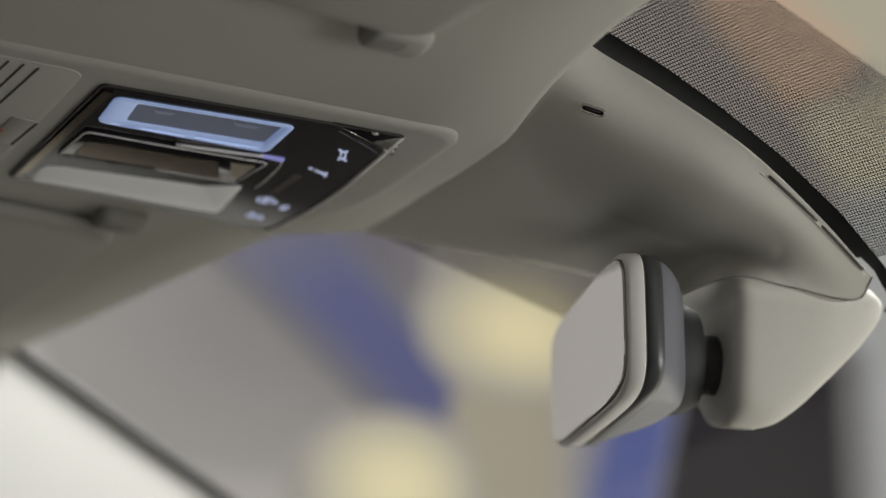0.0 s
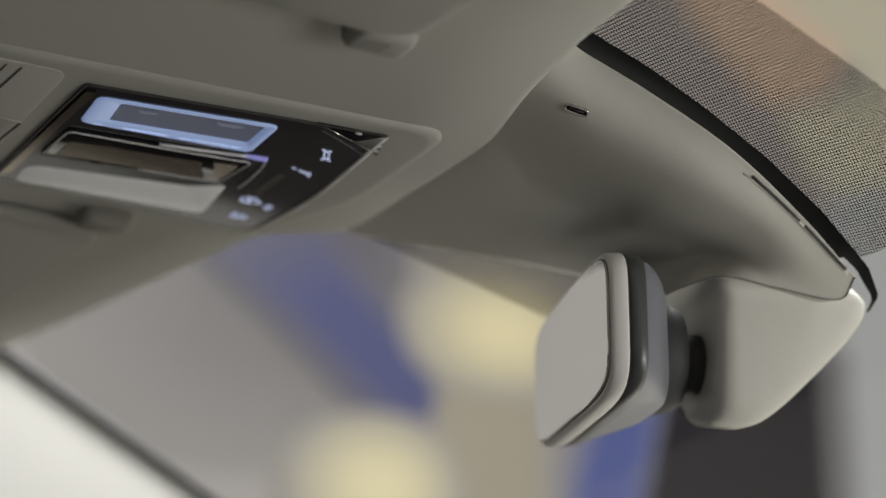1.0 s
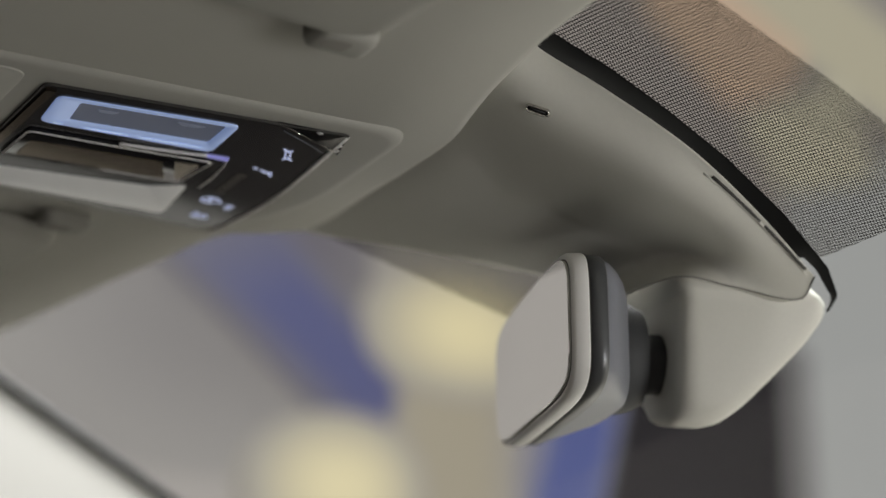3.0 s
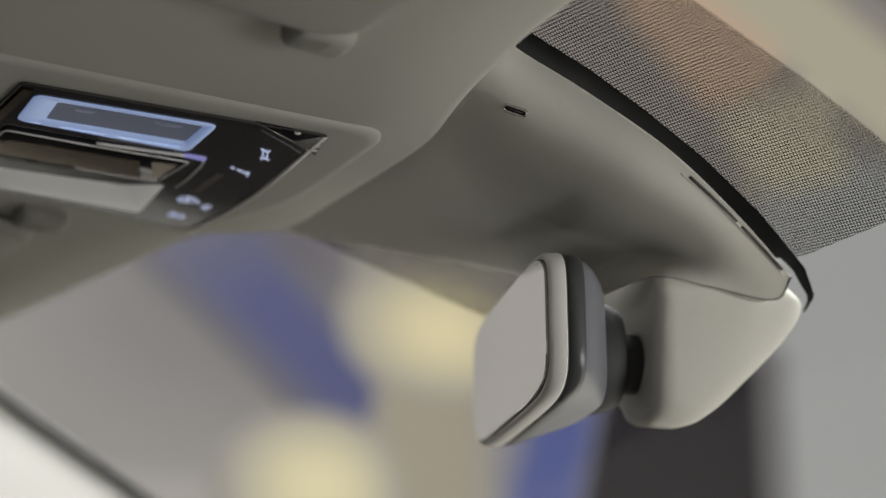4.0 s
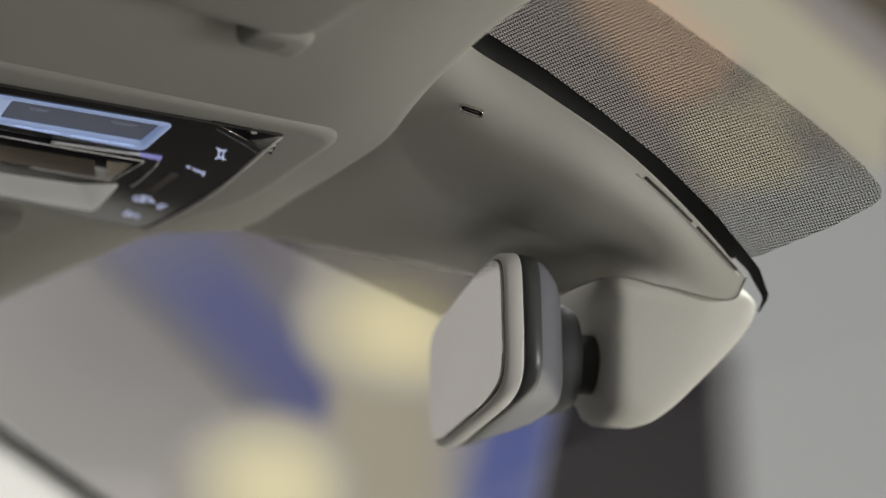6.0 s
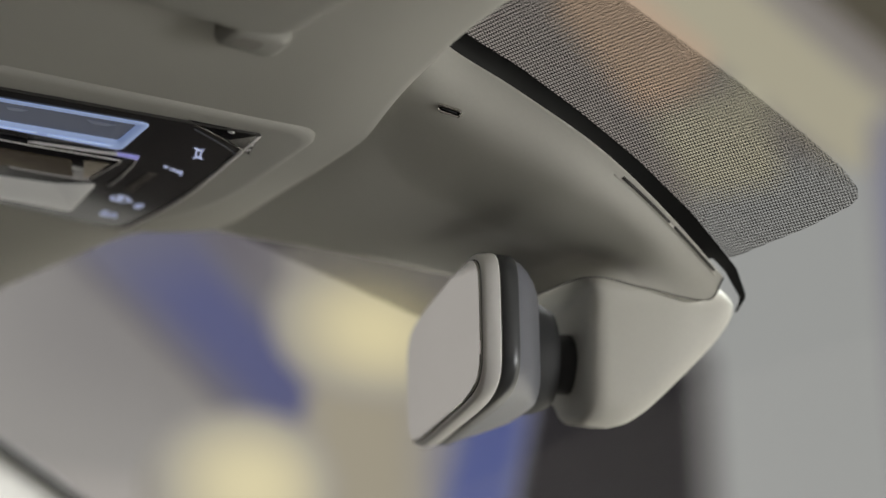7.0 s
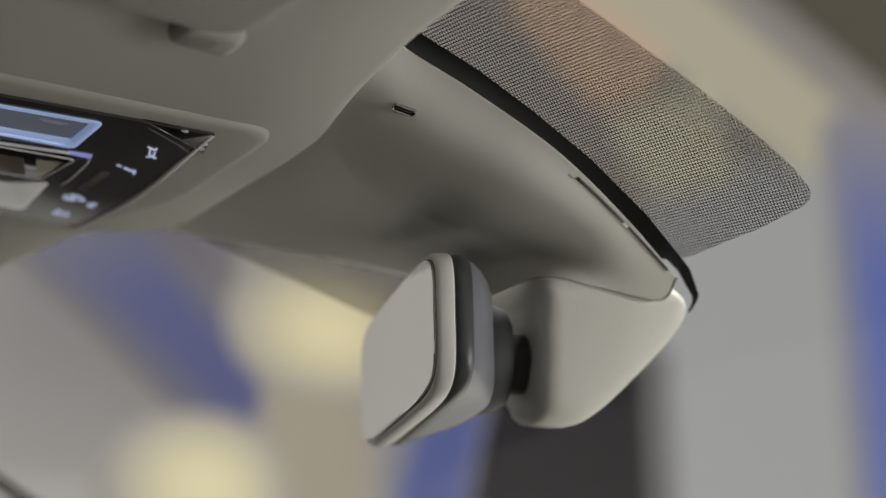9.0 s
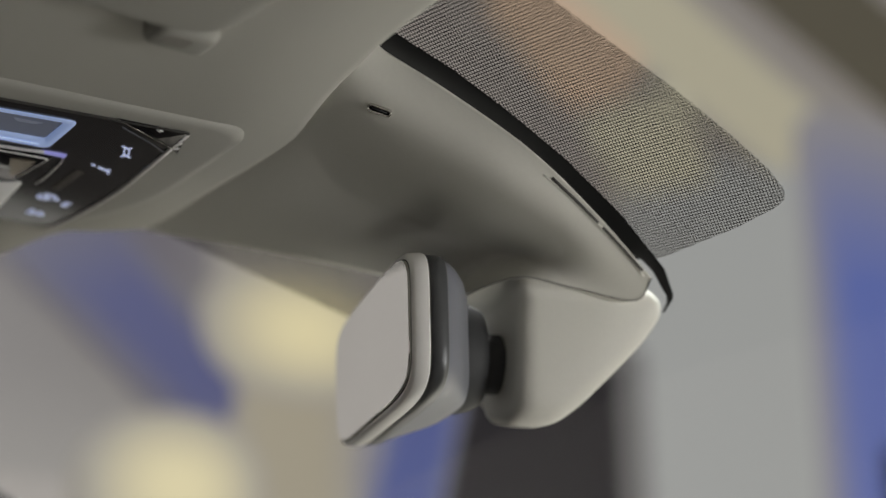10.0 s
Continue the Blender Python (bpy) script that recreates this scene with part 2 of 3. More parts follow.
structure("floor", box(-7, 11, -6, 6.5, -0.2, 0), HALL_FLOOR, "pale smooth exhibition hall floor", "floor")
structure("ceiling", box(-7, 11, -6, 6.5, 6.0, 6.2), HALL_CEILING, "plain grey ceiling of the exhibition hall", "ceiling")
structure("wall_far", box(-7, 11, 6.5, 6.7, 0, 6), HALL_WALL, "pale grey self-glowing hall wall out of focus", "wall")
structure("wall_near", box(-7, 11, -6.2, -6.0, 0, 6), HALL_WALL, "pale grey self-glowing hall wall behind the car", "wall")
structure("wall_front", box(11.0, 11.2, -6, 6.5, 0, 6), HALL_WALL, "pale grey self-glowing hall wall before the car", "wall")
structure("wall_rear", box(-7.2, -7.0, -6, 6.5, 0, 6), HALL_WALL, "pale grey self-glowing hall wall at the car's tail", "wall")


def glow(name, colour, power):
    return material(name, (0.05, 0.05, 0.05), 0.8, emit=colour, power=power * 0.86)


def hall_panel(name, points, deep, mat, label, category, radius=0.1):
    """A flat panel fixed to the far hall wall; points are (x, z) corners, deep is how far it stands proud."""
    cx, cz = sum(p[0] for p in points) / len(points), sum(p[1] for p in points) / len(points)
    o = rounded([(x - cx, z - cz) for x, z in points], radius)
    ob = part(name, prism(o, deep, 0.0, 0.01), mat, smooth=False)
    ob.matrix_world = pose(cx, 6.5, cz, 90, 0, 0)
    return tagged(ob, label, category)


def rect(x0, x1, z0, z1, slant=0.0):
    return [(x0, z0), (x1, z0 + slant * (x1 - x0)), (x1, z1 + slant * (x1 - x0)), (x0, z1)]


# Backdrop patches: the hall's light and dark put in as emission.
PALE_GLOW = glow("pale_wall_glow", (0.372, 0.366, 0.358), 1.0)
DARK_PATCH = material("dark_backdrop_tone", (0.02, 0.018, 0.022), 0.95, grain=0.2, grain_size=60, emit=(0.05, 0.042, 0.052), power=0.08)
GREY_PATCH = material("grey_backdrop_tone", (0.05, 0.05, 0.05), 0.95, emit=(0.16, 0.15, 0.15), power=0.8)
BROWN_PATCH = material("brown_backdrop_tone", (0.05, 0.04, 0.03), 0.95, emit=(0.10, 0.088, 0.065), power=0.8)

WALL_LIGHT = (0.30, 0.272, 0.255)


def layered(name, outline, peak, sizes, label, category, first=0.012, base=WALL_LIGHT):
    """Light painted as stacked glowing sheets, dim at the rim, full in the middle."""
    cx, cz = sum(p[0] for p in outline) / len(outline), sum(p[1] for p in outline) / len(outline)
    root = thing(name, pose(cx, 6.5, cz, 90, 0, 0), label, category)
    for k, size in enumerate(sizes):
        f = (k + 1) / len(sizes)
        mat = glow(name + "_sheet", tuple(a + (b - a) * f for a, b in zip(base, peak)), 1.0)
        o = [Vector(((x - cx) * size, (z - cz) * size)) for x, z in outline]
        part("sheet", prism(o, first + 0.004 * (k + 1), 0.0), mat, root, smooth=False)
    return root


def soft(points, r):
    return [(p.x, p.y) for p in rounded(points, r, 6)]


def disc(cx, cz, a, b, power=2.2):
    return [(cx + p.x, cz + p.y) for p in oval(a, b, power, 40)]


# Blurred hall lights and shade, painted as glowing patches on the wall.
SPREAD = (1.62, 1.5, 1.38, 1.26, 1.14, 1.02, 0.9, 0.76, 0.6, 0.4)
layered("wall_shade", disc(2.98, 2.72, 0.62, 0.42), (0.20, 0.178, 0.175), (1.6, 1.45, 1.3, 1.15, 1.0, 0.85, 0.7, 0.5), "broad dim patch shading the hall wall", "cloth", 0.004)
layered("purple_patch", disc(3.20, 2.98, 0.34, 0.22), (0.10, 0.085, 0.115), (1.6, 1.4, 1.25, 1.1, 0.95, 0.75, 0.5), "dim purple backdrop patch on the hall wall", "banner", 0.04, (0.19, 0.17, 0.17))
layered("blue_glow", soft([(2.95, 2.82), (3.23, 2.95), (3.83, 2.38), (3.67, 2.24)], 0.08), (0.048, 0.053, 0.185), (1.75, 1.6, 1.45, 1.3, 1.15, 1.0, 0.85, 0.65), "slanting blue glow patch on the hall wall", "banner", 0.075, (0.14, 0.125, 0.145))
layered("beige_glow", soft(rect(3.76, 4.22, 1.2, 2.75), 0.1), (0.36, 0.305, 0.22), (1.5, 1.35, 1.2, 1.05, 0.9, 0.7), "warm beige glow patch, column-shaped, on the hall wall", "column", 0.09)
layered("warm_glow", disc(4.04, 2.71, 0.29, 0.18), (0.80, 0.68, 0.40), SPREAD, "warm lamp glow put on the hall wall as sheets", "lamp", 0.12)
layered("warm_glow", disc(3.46, 2.02, 0.25, 0.19), (0.82, 0.70, 0.42), SPREAD, "warm lamp glow put on the hall wall as sheets", "lamp", 0.12)
layered("blue_glow", soft([(4.16, 1.3), (4.50, 1.3), (4.84, 2.5), (4.52, 2.45)], 0.1), (0.055, 0.075, 0.26), (1.25, 1.1, 0.95), "bright blue glow patch on the hall wall", "banner", 0.13)
hall_panel("backdrop_patch", rect(4.70, 5.80, 0.0, 2.75), 0.13, DARK_PATCH, "dark patch of the blurred hall backdrop", "curtain", 0.05)
hall_panel("backdrop_patch", rect(5.6, 5.98, 0.0, 2.85), 0.12, GREY_PATCH, "grey patch between dark and pale hall backdrop", "curtain", 0.05)
hall_panel("pale_backdrop", rect(5.98, 7.50, 0.0, 3.95), 0.04, PALE_GLOW, "pale grey backdrop panel with its light put in as glow", "wall panel", 0.05)
layered("blue_glow", soft(rect(7.42, 8.05, 1.5, 3.75), 0.2), (0.105, 0.14, 0.40), (1.55, 1.42, 1.3, 1.18, 1.06, 0.92, 0.76), "bright blue glow patch on the hall wall", "banner", 0.06)
hall_panel("backdrop_patch", rect(7.70, 8.8, 0.0, 2.5), 0.11, DARK_PATCH, "dark patch of the blurred hall backdrop", "curtain", 0.05)
layered("warm_glow", soft(rect(5.2, 7.7, 4.80, 5.40, -0.45), 0.15), (0.47, 0.42, 0.31), (1.12, 1.0, 0.85), "warm beige glow patch high on the hall wall", "lamp")
hall_panel("backdrop_patch", rect(6.6, 8.6, 5.08, 5.75, -0.42), 0.06, BROWN_PATCH, "brown patch high on the blurred hall backdrop", "curtain")

# Reflected tones in the dotted band, painted as glowing wall patches.
ORANGE_PATCH = glow("orange_reflection", (0.56, 0.40, 0.29), 1.0)
OLIVE_PATCH = glow("olive_glow", (0.51, 0.465, 0.35), 1.0)
hall_panel("screen_patch", [(5.14, 4.46), (5.67, 4.02), (6.03, 4.17), (6.17, 4.41), (5.36, 4.78)], 0.05, ORANGE_PATCH, "orange-brown patch standing in for a windscreen reflection", "banner", 0.06)
hall_panel("screen_patch", [(5.72, 3.98), (6.01, 3.62), (6.60, 3.80), (6.40, 4.30), (6.05, 4.14)], 0.055, OLIVE_PATCH, "olive glowing patch behind the dotted windscreen band", "banner", 0.08)

# ---- windscreen ----
SLOPE, MID = 0.577, 1.0


def glass_point(x, y, lift=0.0):
    """The windscreen's inner face: sloping down ahead, bowed back at its sides."""
    return Vector((x, y, 1.392 - SLOPE * (x - 0.66 + 0.2 * (y - MID) ** 2) + lift))


def edge_bow(y):
    """How far the screen's upper rim lies ahead of the eye."""
    return 0.50 - 0.05 * (y - MID) ** 2


windscreen = thing("windscreen", Matrix(), "clear curved car windscreen with a dotted black border band", "windscreen")
rows = [[glass_point(edge_bow(y) + 0.95 * i / 14, y) for y in np.linspace(0.25, 1.75, 25)] for i in range(15)]
pane = part("pane", grid(rows), GLASS, windscreen)
if pane.data.polygons[0].normal.z > 0:
    pane.data.flip_normals()
pane.visible_shadow = False


def band(name, x0, x1, ya, yb, mat, lift, parent, n=24):
    """A printed strip on the glass between two lateral limits that may change along it."""
    rows = [[glass_point(x, ya(x) + (yb(x) - ya(x)) * j / 3, lift) for j in range(4)] for x in np.linspace(x0, x1, n)]
    ob = part(name, grid(rows), mat, parent)
    if ob.data.polygons[0].normal.z > 0:
        ob.data.flip_normals()
    return ob


def border_near(x):
    """Inner limit of the solid black print beside the sensor cover."""
    return float(np.interp(x, (0.53, 0.574, 0.60, 0.635, 0.675, 0.72, 0.764, 0.786, 0.7955), (0.807, 0.796, 0.787, 0.781, 0.778, 0.782, 0.7935, 0.809, 0.828)))


def dots_near(x):
    """Outer limit of the dotted print, rounded at its lower corner."""
    return float(np.interp(x, (0.52, 0.588, 0.653, 0.692, 0.716, 0.7303, 0.7365, 0.7407, 0.7484, 0.7563),
                           (0.698, 0.680, 0.6646, 0.6594, 0.6585, 0.6616, 0.667, 0.677, 0.7176, 0.785)))


band("black_border", 0.53, 0.7955, border_near, lambda x: 0.83 if x < 0.752 else border_near(x) + 0.012 * max(0.05, (0.7955 - x) / 0.0435) ** 0.5, BLACK_CERAMIC, -0.002, windscreen, 70)
FRIT = dot_material("dotted_ceramic_print")
band("dotted_band", 0.52, 0.7563, dots_near, lambda x: border_near(x) + 0.004, FRIT, -0.0016, windscreen, 120)
band("dotted_band", 0.555, 0.78, lambda x: 0.97, lambda x: 1.180 - 0.62 * (x - 0.585), FRIT, -0.0016, windscreen, 40)

# ---- roof lining ----
HS = 0.06


def roof_z(x, y):
    return 1.403 - HS * (x - 0.46)


RIM_LINE = spline2([(0.0494, 0.4153), (0.3956, 0.4727), (0.6823, 0.5182), (0.7179, 0.5228), (0.7516, 0.5281), (0.7842, 0.5355), (0.8178, 0.5432), (0.8475, 0.5513), (0.8747, 0.5597),
                    (0.9029, 0.5686), (0.9306, 0.5746), (0.9553, 0.5770), (0.9790, 0.5785), (1.0097, 0.5800), (1.0443, 0.5825), (1.0828, 0.5859), (1.1066, 0.5879), (1.1264, 0.5869),
                    (1.1442, 0.5815), (1.1570, 0.5681), (1.1699, 0.5513), (1.2015, 0.5409), (1.2599, 0.5360), (1.3538, 0.5286), (1.4685, 0.5226), (1.5921, 0.5142), (1.7256, 0.5030), (1.8789, 0.4885)], 200)
EDGE_LIFT = 0.010


def front_edge(y):
    """Front rim of the cloth: bows ahead at the middle of the car."""
    return float(np.interp(y, [p[0] for p in RIM_LINE], [p[1] for p in RIM_LINE]))


ys = np.linspace(0.1, 1.86, 190)
rows = []
for y in ys:
    f = front_edge(y)
    r = [(x, y, roof_z(x, y)) for x in np.linspace(-1.4, f - 0.075, 14)]
    # the cloth rolls up ahead of its flat part and is tucked in at the rim
    r += [(f - 0.065 * (1 - k / 12), y, roof_z(f - 0.065 * (1 - k / 12), y) + EDGE_LIFT * (k / 12) ** 1.7) for k in range(1, 13)]
    r += [(f + 0.0012, y, roof_z(f, y) + EDGE_LIFT + 0.0012), (f + 0.0016, y, roof_z(f, y) + EDGE_LIFT + 0.004), (f + 0.0005, y, roof_z(f, y) + EDGE_LIFT + 0.010)]
    rows.append(r)
tagged(part("headliner", grid(rows, (0, 0, 0.02)), CLOTH), "beige knitted cloth headliner of the car roof", "headliner", kind="structure")
structure("car_roof", box(-1.5, 0.46, 0.05, 1.8, 1.455, 1.49), SHELL_DARK, "dark steel roof panel above the headliner", "roof")

# ---- A-pillar ----
rows = []
for i in range(14):
    x = 0.40 + i * 0.07
    p = glass_point(x, 1.71, -0.004)
    w = min(1.0, max(0.15, 1.0 - 3.2 * (x - 0.62)))
    rows.append([p] + [p + w * Vector(d) for d in ((-0.01, -0.003, -0.01), (-0.05, -0.014, -0.05), (-0.11, -0.028, -0.12), (-0.16, -0.035, -0.19))])
pillar = thing("a_pillar", Matrix(), "pale beige windscreen pillar trim with a black seal", "pillar")
part("trim", loft_sheet([[tuple(v) for v in r] for r in rows], 20, 12, (-0.01, 0.06, 0.0)), PILLAR, pillar)
part("seal", tube([glass_point(0.40 + i * 0.07, 1.705, -0.004) for i in range(14)], 0.0048), SEAL, pillar)

# ---- sensor cover behind the mirror ----
cover = thing("sensor_cover", Matrix(), "beige moulded plastic sensor cover under the windscreen", "trim cover")
SECTIONS = [
    [(0.545, 0.800, 1.440), (0.535, 0.858, 1.437), (0.545, 0.954, 1.433), (0.555, 1.060, 1.430), (0.570, 1.175, 1.430)],
    [(0.567, 0.809, 1.432), (0.554, 0.836, 1.416), (0.567, 0.911, 1.4085), (0.579, 1.025, 1.4085), (0.594, 1.143, 1.410)],
    [(0.605, 0.797, 1.410), (0.600, 0.832, 1.388), (0.620, 0.928, 1.3865), (0.624, 0.987, 1.3850), (0.638, 1.062, 1.3828)],
    [(0.656, 0.786, 1.380), (0.648, 0.816, 1.365), (0.672, 0.897, 1.363), (0.670, 0.933, 1.3628), (0.686, 0.993, 1.3571)],
    [(0.710, 0.791, 1.350), (0.704, 0.813, 1.342), (0.712, 0.865, 1.344), (0.704, 0.902, 1.3457), (0.718, 0.967, 1.3437)],
    [(0.762, 0.803, 1.321), (0.764, 0.822, 1.311), (0.728, 0.838, 1.318), (0.697, 0.853, 1.324), (0.693, 0.905, 1.322), (0.712, 0.960, 1.328)],
]


def ease(a, b, t):
    t = min(1.0, max(0.0, (t - a) / (b - a)))
    return t * t * (3 - 2 * t)


def scoop(u, v):
    """A shallow hollow in the underside that deepens ahead and ends in a soft step."""
    end = 0.61 - 0.10 * abs(v - 0.5)
    return 0.0042 * ease(0.22, 0.57, u) * (1 - ease(end - 0.07, end, u)) * ease(0.30, 0.50, v) * (1 - ease(0.66, 0.94, v))



part("body", loft_sheet(SECTIONS, 160, 100, (0, 0.010, 0.0005), scoop), TRIM, cover)


def cover_point(u, v):
    """A point of the cover's skin (u ahead, v across, 0 to 1) and its outward normal."""
    def at(u, v):
        return spline_at([spline_at(s, v) for s in SECTIONS], u)
    p = at(u, v)
    a = at(min(u + 0.03, 1), v) - at(max(u - 0.03, 0), v)
    b = at(u, min(v + 0.04, 1)) - at(u, max(v - 0.04, 0))
    n = a.cross(b).normalized()
    return p, n if n.z < 0 else -n


def on_cover(u, v, ahead=0.05):
    """A pose on the cover's skin: x runs ahead, z goes into it."""
    p, n = cover_point(u, v)
    x = cover_point(u + ahead, v)[0] - p
    z = -n
    x = (x - z * x.dot(z)).normalized()
    return Matrix.Translation(p) @ Matrix((x, z.cross(x), z)).transposed().to_4x4()


for u0, u1, v0, v1 in ((0.672, 0.812, 0.036, 0.036), (0.828, 0.968, 0.034, 0.016)):
    pts = [cover_point(u0 + (u1 - u0) * k / 8, v0 + (v1 - v0) * k / 8) for k in range(9)]
    part("slot", tube([p + n * 0.0002 for p, n in pts], 0.0011, 6), SEAM, cover, "narrow dark slot")
# moulded lip that runs along the slots
lip = [cover_point(0.655 + 0.325 * k / 20, 0.055 - 0.020 * k / 20) for k in range(21)]
part("slot_lip", tube([p + n * (0.0002 - 0.0008 * abs(k / 10 - 1)) for k, (p, n) in enumerate(lip)], 0.0009, 8), TRIM, cover, "raised lip beside the slots")
part("seam", tube([cover_point(1.0, v)[0] + cover_point(1.0, v)[1] * 0.0002 for v in np.linspace(0.0, 0.9, 40)], 0.00035, 6), SEAM, cover, "fine dark seam")

# ---- camera housing under the cover ----
housing = thing("camera_housing", Matrix(), "beige plastic camera housing hanging below the sensor cover", "housing")


def housing_loop(z, near, far, rear, front, skew, r):
    o = [(rear, near + 0.006), (front, near - 0.020 * (z - 1.236) / 0.09), (front + 0.03, far), (rear + skew, far)]
    return [(p.x, p.y, z + 0.20 * (p.y - near) * (1.345 - z) / 0.109) for p in rounded(o, [r, min(r * 1.7, front - rear - r - 0.001), r, r], 10)]


HOUSING = [
    housing_loop(1.345, 0.864, 0.990, 0.712, 0.755, 0.03, 0.012),
    housing_loop(1.322, 0.846, 0.990, 0.698, 0.791, 0.05, 0.010),
    housing_loop(1.310, 0.844, 0.985, 0.698, 0.800, 0.05, 0.012),
    housing_loop(1.293, 0.844, 0.980, 0.696, 0.790, 0.05, 0.013),
    housing_loop(1.278, 0.845, 0.975, 0.696, 0.777, 0.05, 0.014),
    housing_loop(1.264, 0.847, 0.965, 0.696, 0.764, 0.045, 0.015),
    housing_loop(1.250, 0.850, 0.955, 0.697, 0.751, 0.04, 0.016),
    housing_loop(1.242, 0.854, 0.948, 0.698, 0.742, 0.04, 0.017),
    housing_loop(1.237, 0.861, 0.938, 0.699, 0.734, 0.035, 0.014),
    housing_loop(1.235, 0.872, 0.926, 0.707, 0.724, 0.025, 0.007),
]
columns = [spline(c, 46) for c in zip(*HOUSING)]
part("shell", loft_loops([[c[k] for c in columns] for k in range(46)]), TRIM, housing)

# ---- interior mirror ----
AX = Vector((0.393, 0.919, 0.0)).normalized()
MC = Vector((0.639, 0.930, 1.282))
mirror = thing("interior_mirror", Matrix.Translation(MC) @ Matrix((AX, Vector((AX.y, -AX.x, 0)), Vector((0, 0, 1)))).transposed().to_4x4(),
               "rectangular rear-view mirror with a pale satin rim and grey shell", "mirror")


def mirror_loop(y, a, b, r, lean=0.0, drop=0.0):
    """One rounded outline across the mirror's depth; x runs along it, z up."""
    return [(p.x, y + lean * p.y, p.y + drop) for p in oval(a + 0.0045, b + 0.0055, 5.4)]


part("rim", loft_loops([mirror_loop(0.0040, 0.1090, 0.0325, 0.014), mirror_loop(0.0012, 0.1112, 0.0350, 0.015), mirror_loop(0.0006, 0.1122, 0.0362, 0.015), mirror_loop(0.0012, 0.1135, 0.0376, 0.017),
                        mirror_loop(0.0032, 0.1147, 0.0389, 0.018), mirror_loop(0.0100, 0.1150, 0.0392, 0.018), mirror_loop(0.0112, 0.1145, 0.0387, 0.018),
                        mirror_loop(0.0112, 0.112, 0.036, 0.016)], cap=False), RIM, mirror, "pale satin plastic rim")
part("mirror_glass", loft_loops([mirror_loop(-0.0009, 0.1108, 0.0345, 0.014), mirror_loop(-0.0004, 0.1110, 0.0347, 0.014)]), MIRROR, mirror, "silvered mirror glass", smooth=False)
part("glass_edge", loft_loops([mirror_loop(-0.0004, 0.1108, 0.0345, 0.014), mirror_loop(0.0030, 0.1108, 0.0345, 0.014)]), TRIM, mirror, "pale ground edge of the glass", smooth=False)
part("glass_seal", loft_loops([mirror_loop(0.0030, 0.1108, 0.0345, 0.014), mirror_loop(0.0007, 0.1110, 0.0347, 0.014), mirror_loop(0.0007, 0.1116, 0.0353, 0.014), mirror_loop(0.0030, 0.1118, 0.0355, 0.014)], cap=False),
     SHELL_DARK, mirror, "thin dark seal round the mirror glass")
part("rim_gap", loft_loops([mirror_loop(0.0110, 0.1146, 0.0388, 0.018), mirror_loop(0.0118, 0.1146, 0.0388, 0.018)], cap=False), SEAM, mirror, "fine dark joint behind the rim")
part("band", loft_loops([mirror_loop(0.0115, 0.112, 0.0365, 0.017), mirror_loop(0.0118, 0.1142, 0.0385, 0.018), mirror_loop(0.0215, 0.1130, 0.038, 0.018), mirror_loop(0.0225, 0.1115, 0.0370, 0.018)], cap=False),
     SHELL_BAND, mirror, "dark grey satin band behind the rim")
part("shell", loft_loops([mirror_loop(0.0220, 0.1112, 0.0366, 0.018), mirror_loop(0.0275, 0.106, 0.0355, 0.02), mirror_loop(0.034, 0.094, 0.034, 0.022),
                          mirror_loop(0.042, 0.074, 0.0325, 0.022), mirror_loop(0.049, 0.052, 0.031, 0.022), mirror_loop(0.052, 0.036, 0.0295, 0.02)]), SHELL, mirror)


def turned(profile, seg=24, drop=0.0):
    """A turned piece about the local y axis from (y, radius) pairs."""
    return loft_loops([[(r * math.cos(2 * math.pi * k / seg), y, r * math.sin(2 * math.pi * k / seg) - drop) for k in range(seg)] for y, r in profile])


part("socket", turned([(0.046, 0.0350), (0.055, 0.0355), (0.0625, 0.0335), (0.069, 0.030), (0.072, 0.018)]), SHELL_DARK, mirror, "dark plastic socket")
part("stem", turned([(0.060, 0.0165), (0.069, 0.0172), (0.072, 0.0182), (0.074, 0.0190), (0.0855, 0.0190), (0.088, 0.0182), (0.104, 0.0178)], 28, 0.0035), STEM, mirror, "black ball-joint stem")

ring = loft_loops([[(r * math.cos(2 * math.pi * k / 24), y, r * math.sin(2 * math.pi * k / 24) - 0.0035) for k in range(24)] for y, r in ((0.0865, 0.0176), (0.0865, 0.0200), (0.0905, 0.0200), (0.0905, 0.0176))], cap=False)
bmesh.ops.transform(ring, matrix=mirror.matrix_world, verts=ring.verts)
part("gasket", ring, SEAL, housing, "dark rubber gasket round the stem")

# ---- overhead console ----
console = thing("overhead_console", pose(0.46, 0, 1.40, 0, math.degrees(math.atan(HS)), 0),
                "glossy black overhead console with lit lamp and beige surround", "console")
OX = 0.46


def flat(points, dx=-OX):
    return [(x + dx, y) for x, y in points]


RING_IN = rounded(flat([(0.3225, 0.9405), (0.4985, 0.9085), (0.5195, 1.055), (0.5155, 1.1385), (0.3290, 1.1345)]), [0.004, 0.003, 0.05, 0.006, 0.004], 6)
RING_OUT = rounded(flat([(0.095, 0.943), (0.532, 0.889), (0.550, 1.060), (0.514, 1.152), (0.095, 1.160)]), [0.02, 0.026, 0.06, 0.03, 0.02], 6)
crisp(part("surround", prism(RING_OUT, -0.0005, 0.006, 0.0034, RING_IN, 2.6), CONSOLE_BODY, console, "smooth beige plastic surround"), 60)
part("panel", prism(RING_IN, -0.0004, 0.004), PIANO, console, "piano-black panel", smooth=False)
part("panel_gap", tube([(p.x, p.y, -0.0010) for p in RING_IN[28:] + RING_IN[:13]], 0.0009, 6), SEAM, console, "dark gap round the panel")
LAMP_OUT = rounded(flat([(0.3355, 0.9555), (0.4400, 0.9345), (0.4452, 0.9872), (0.3405, 1.0010)]), 0.006, 5)
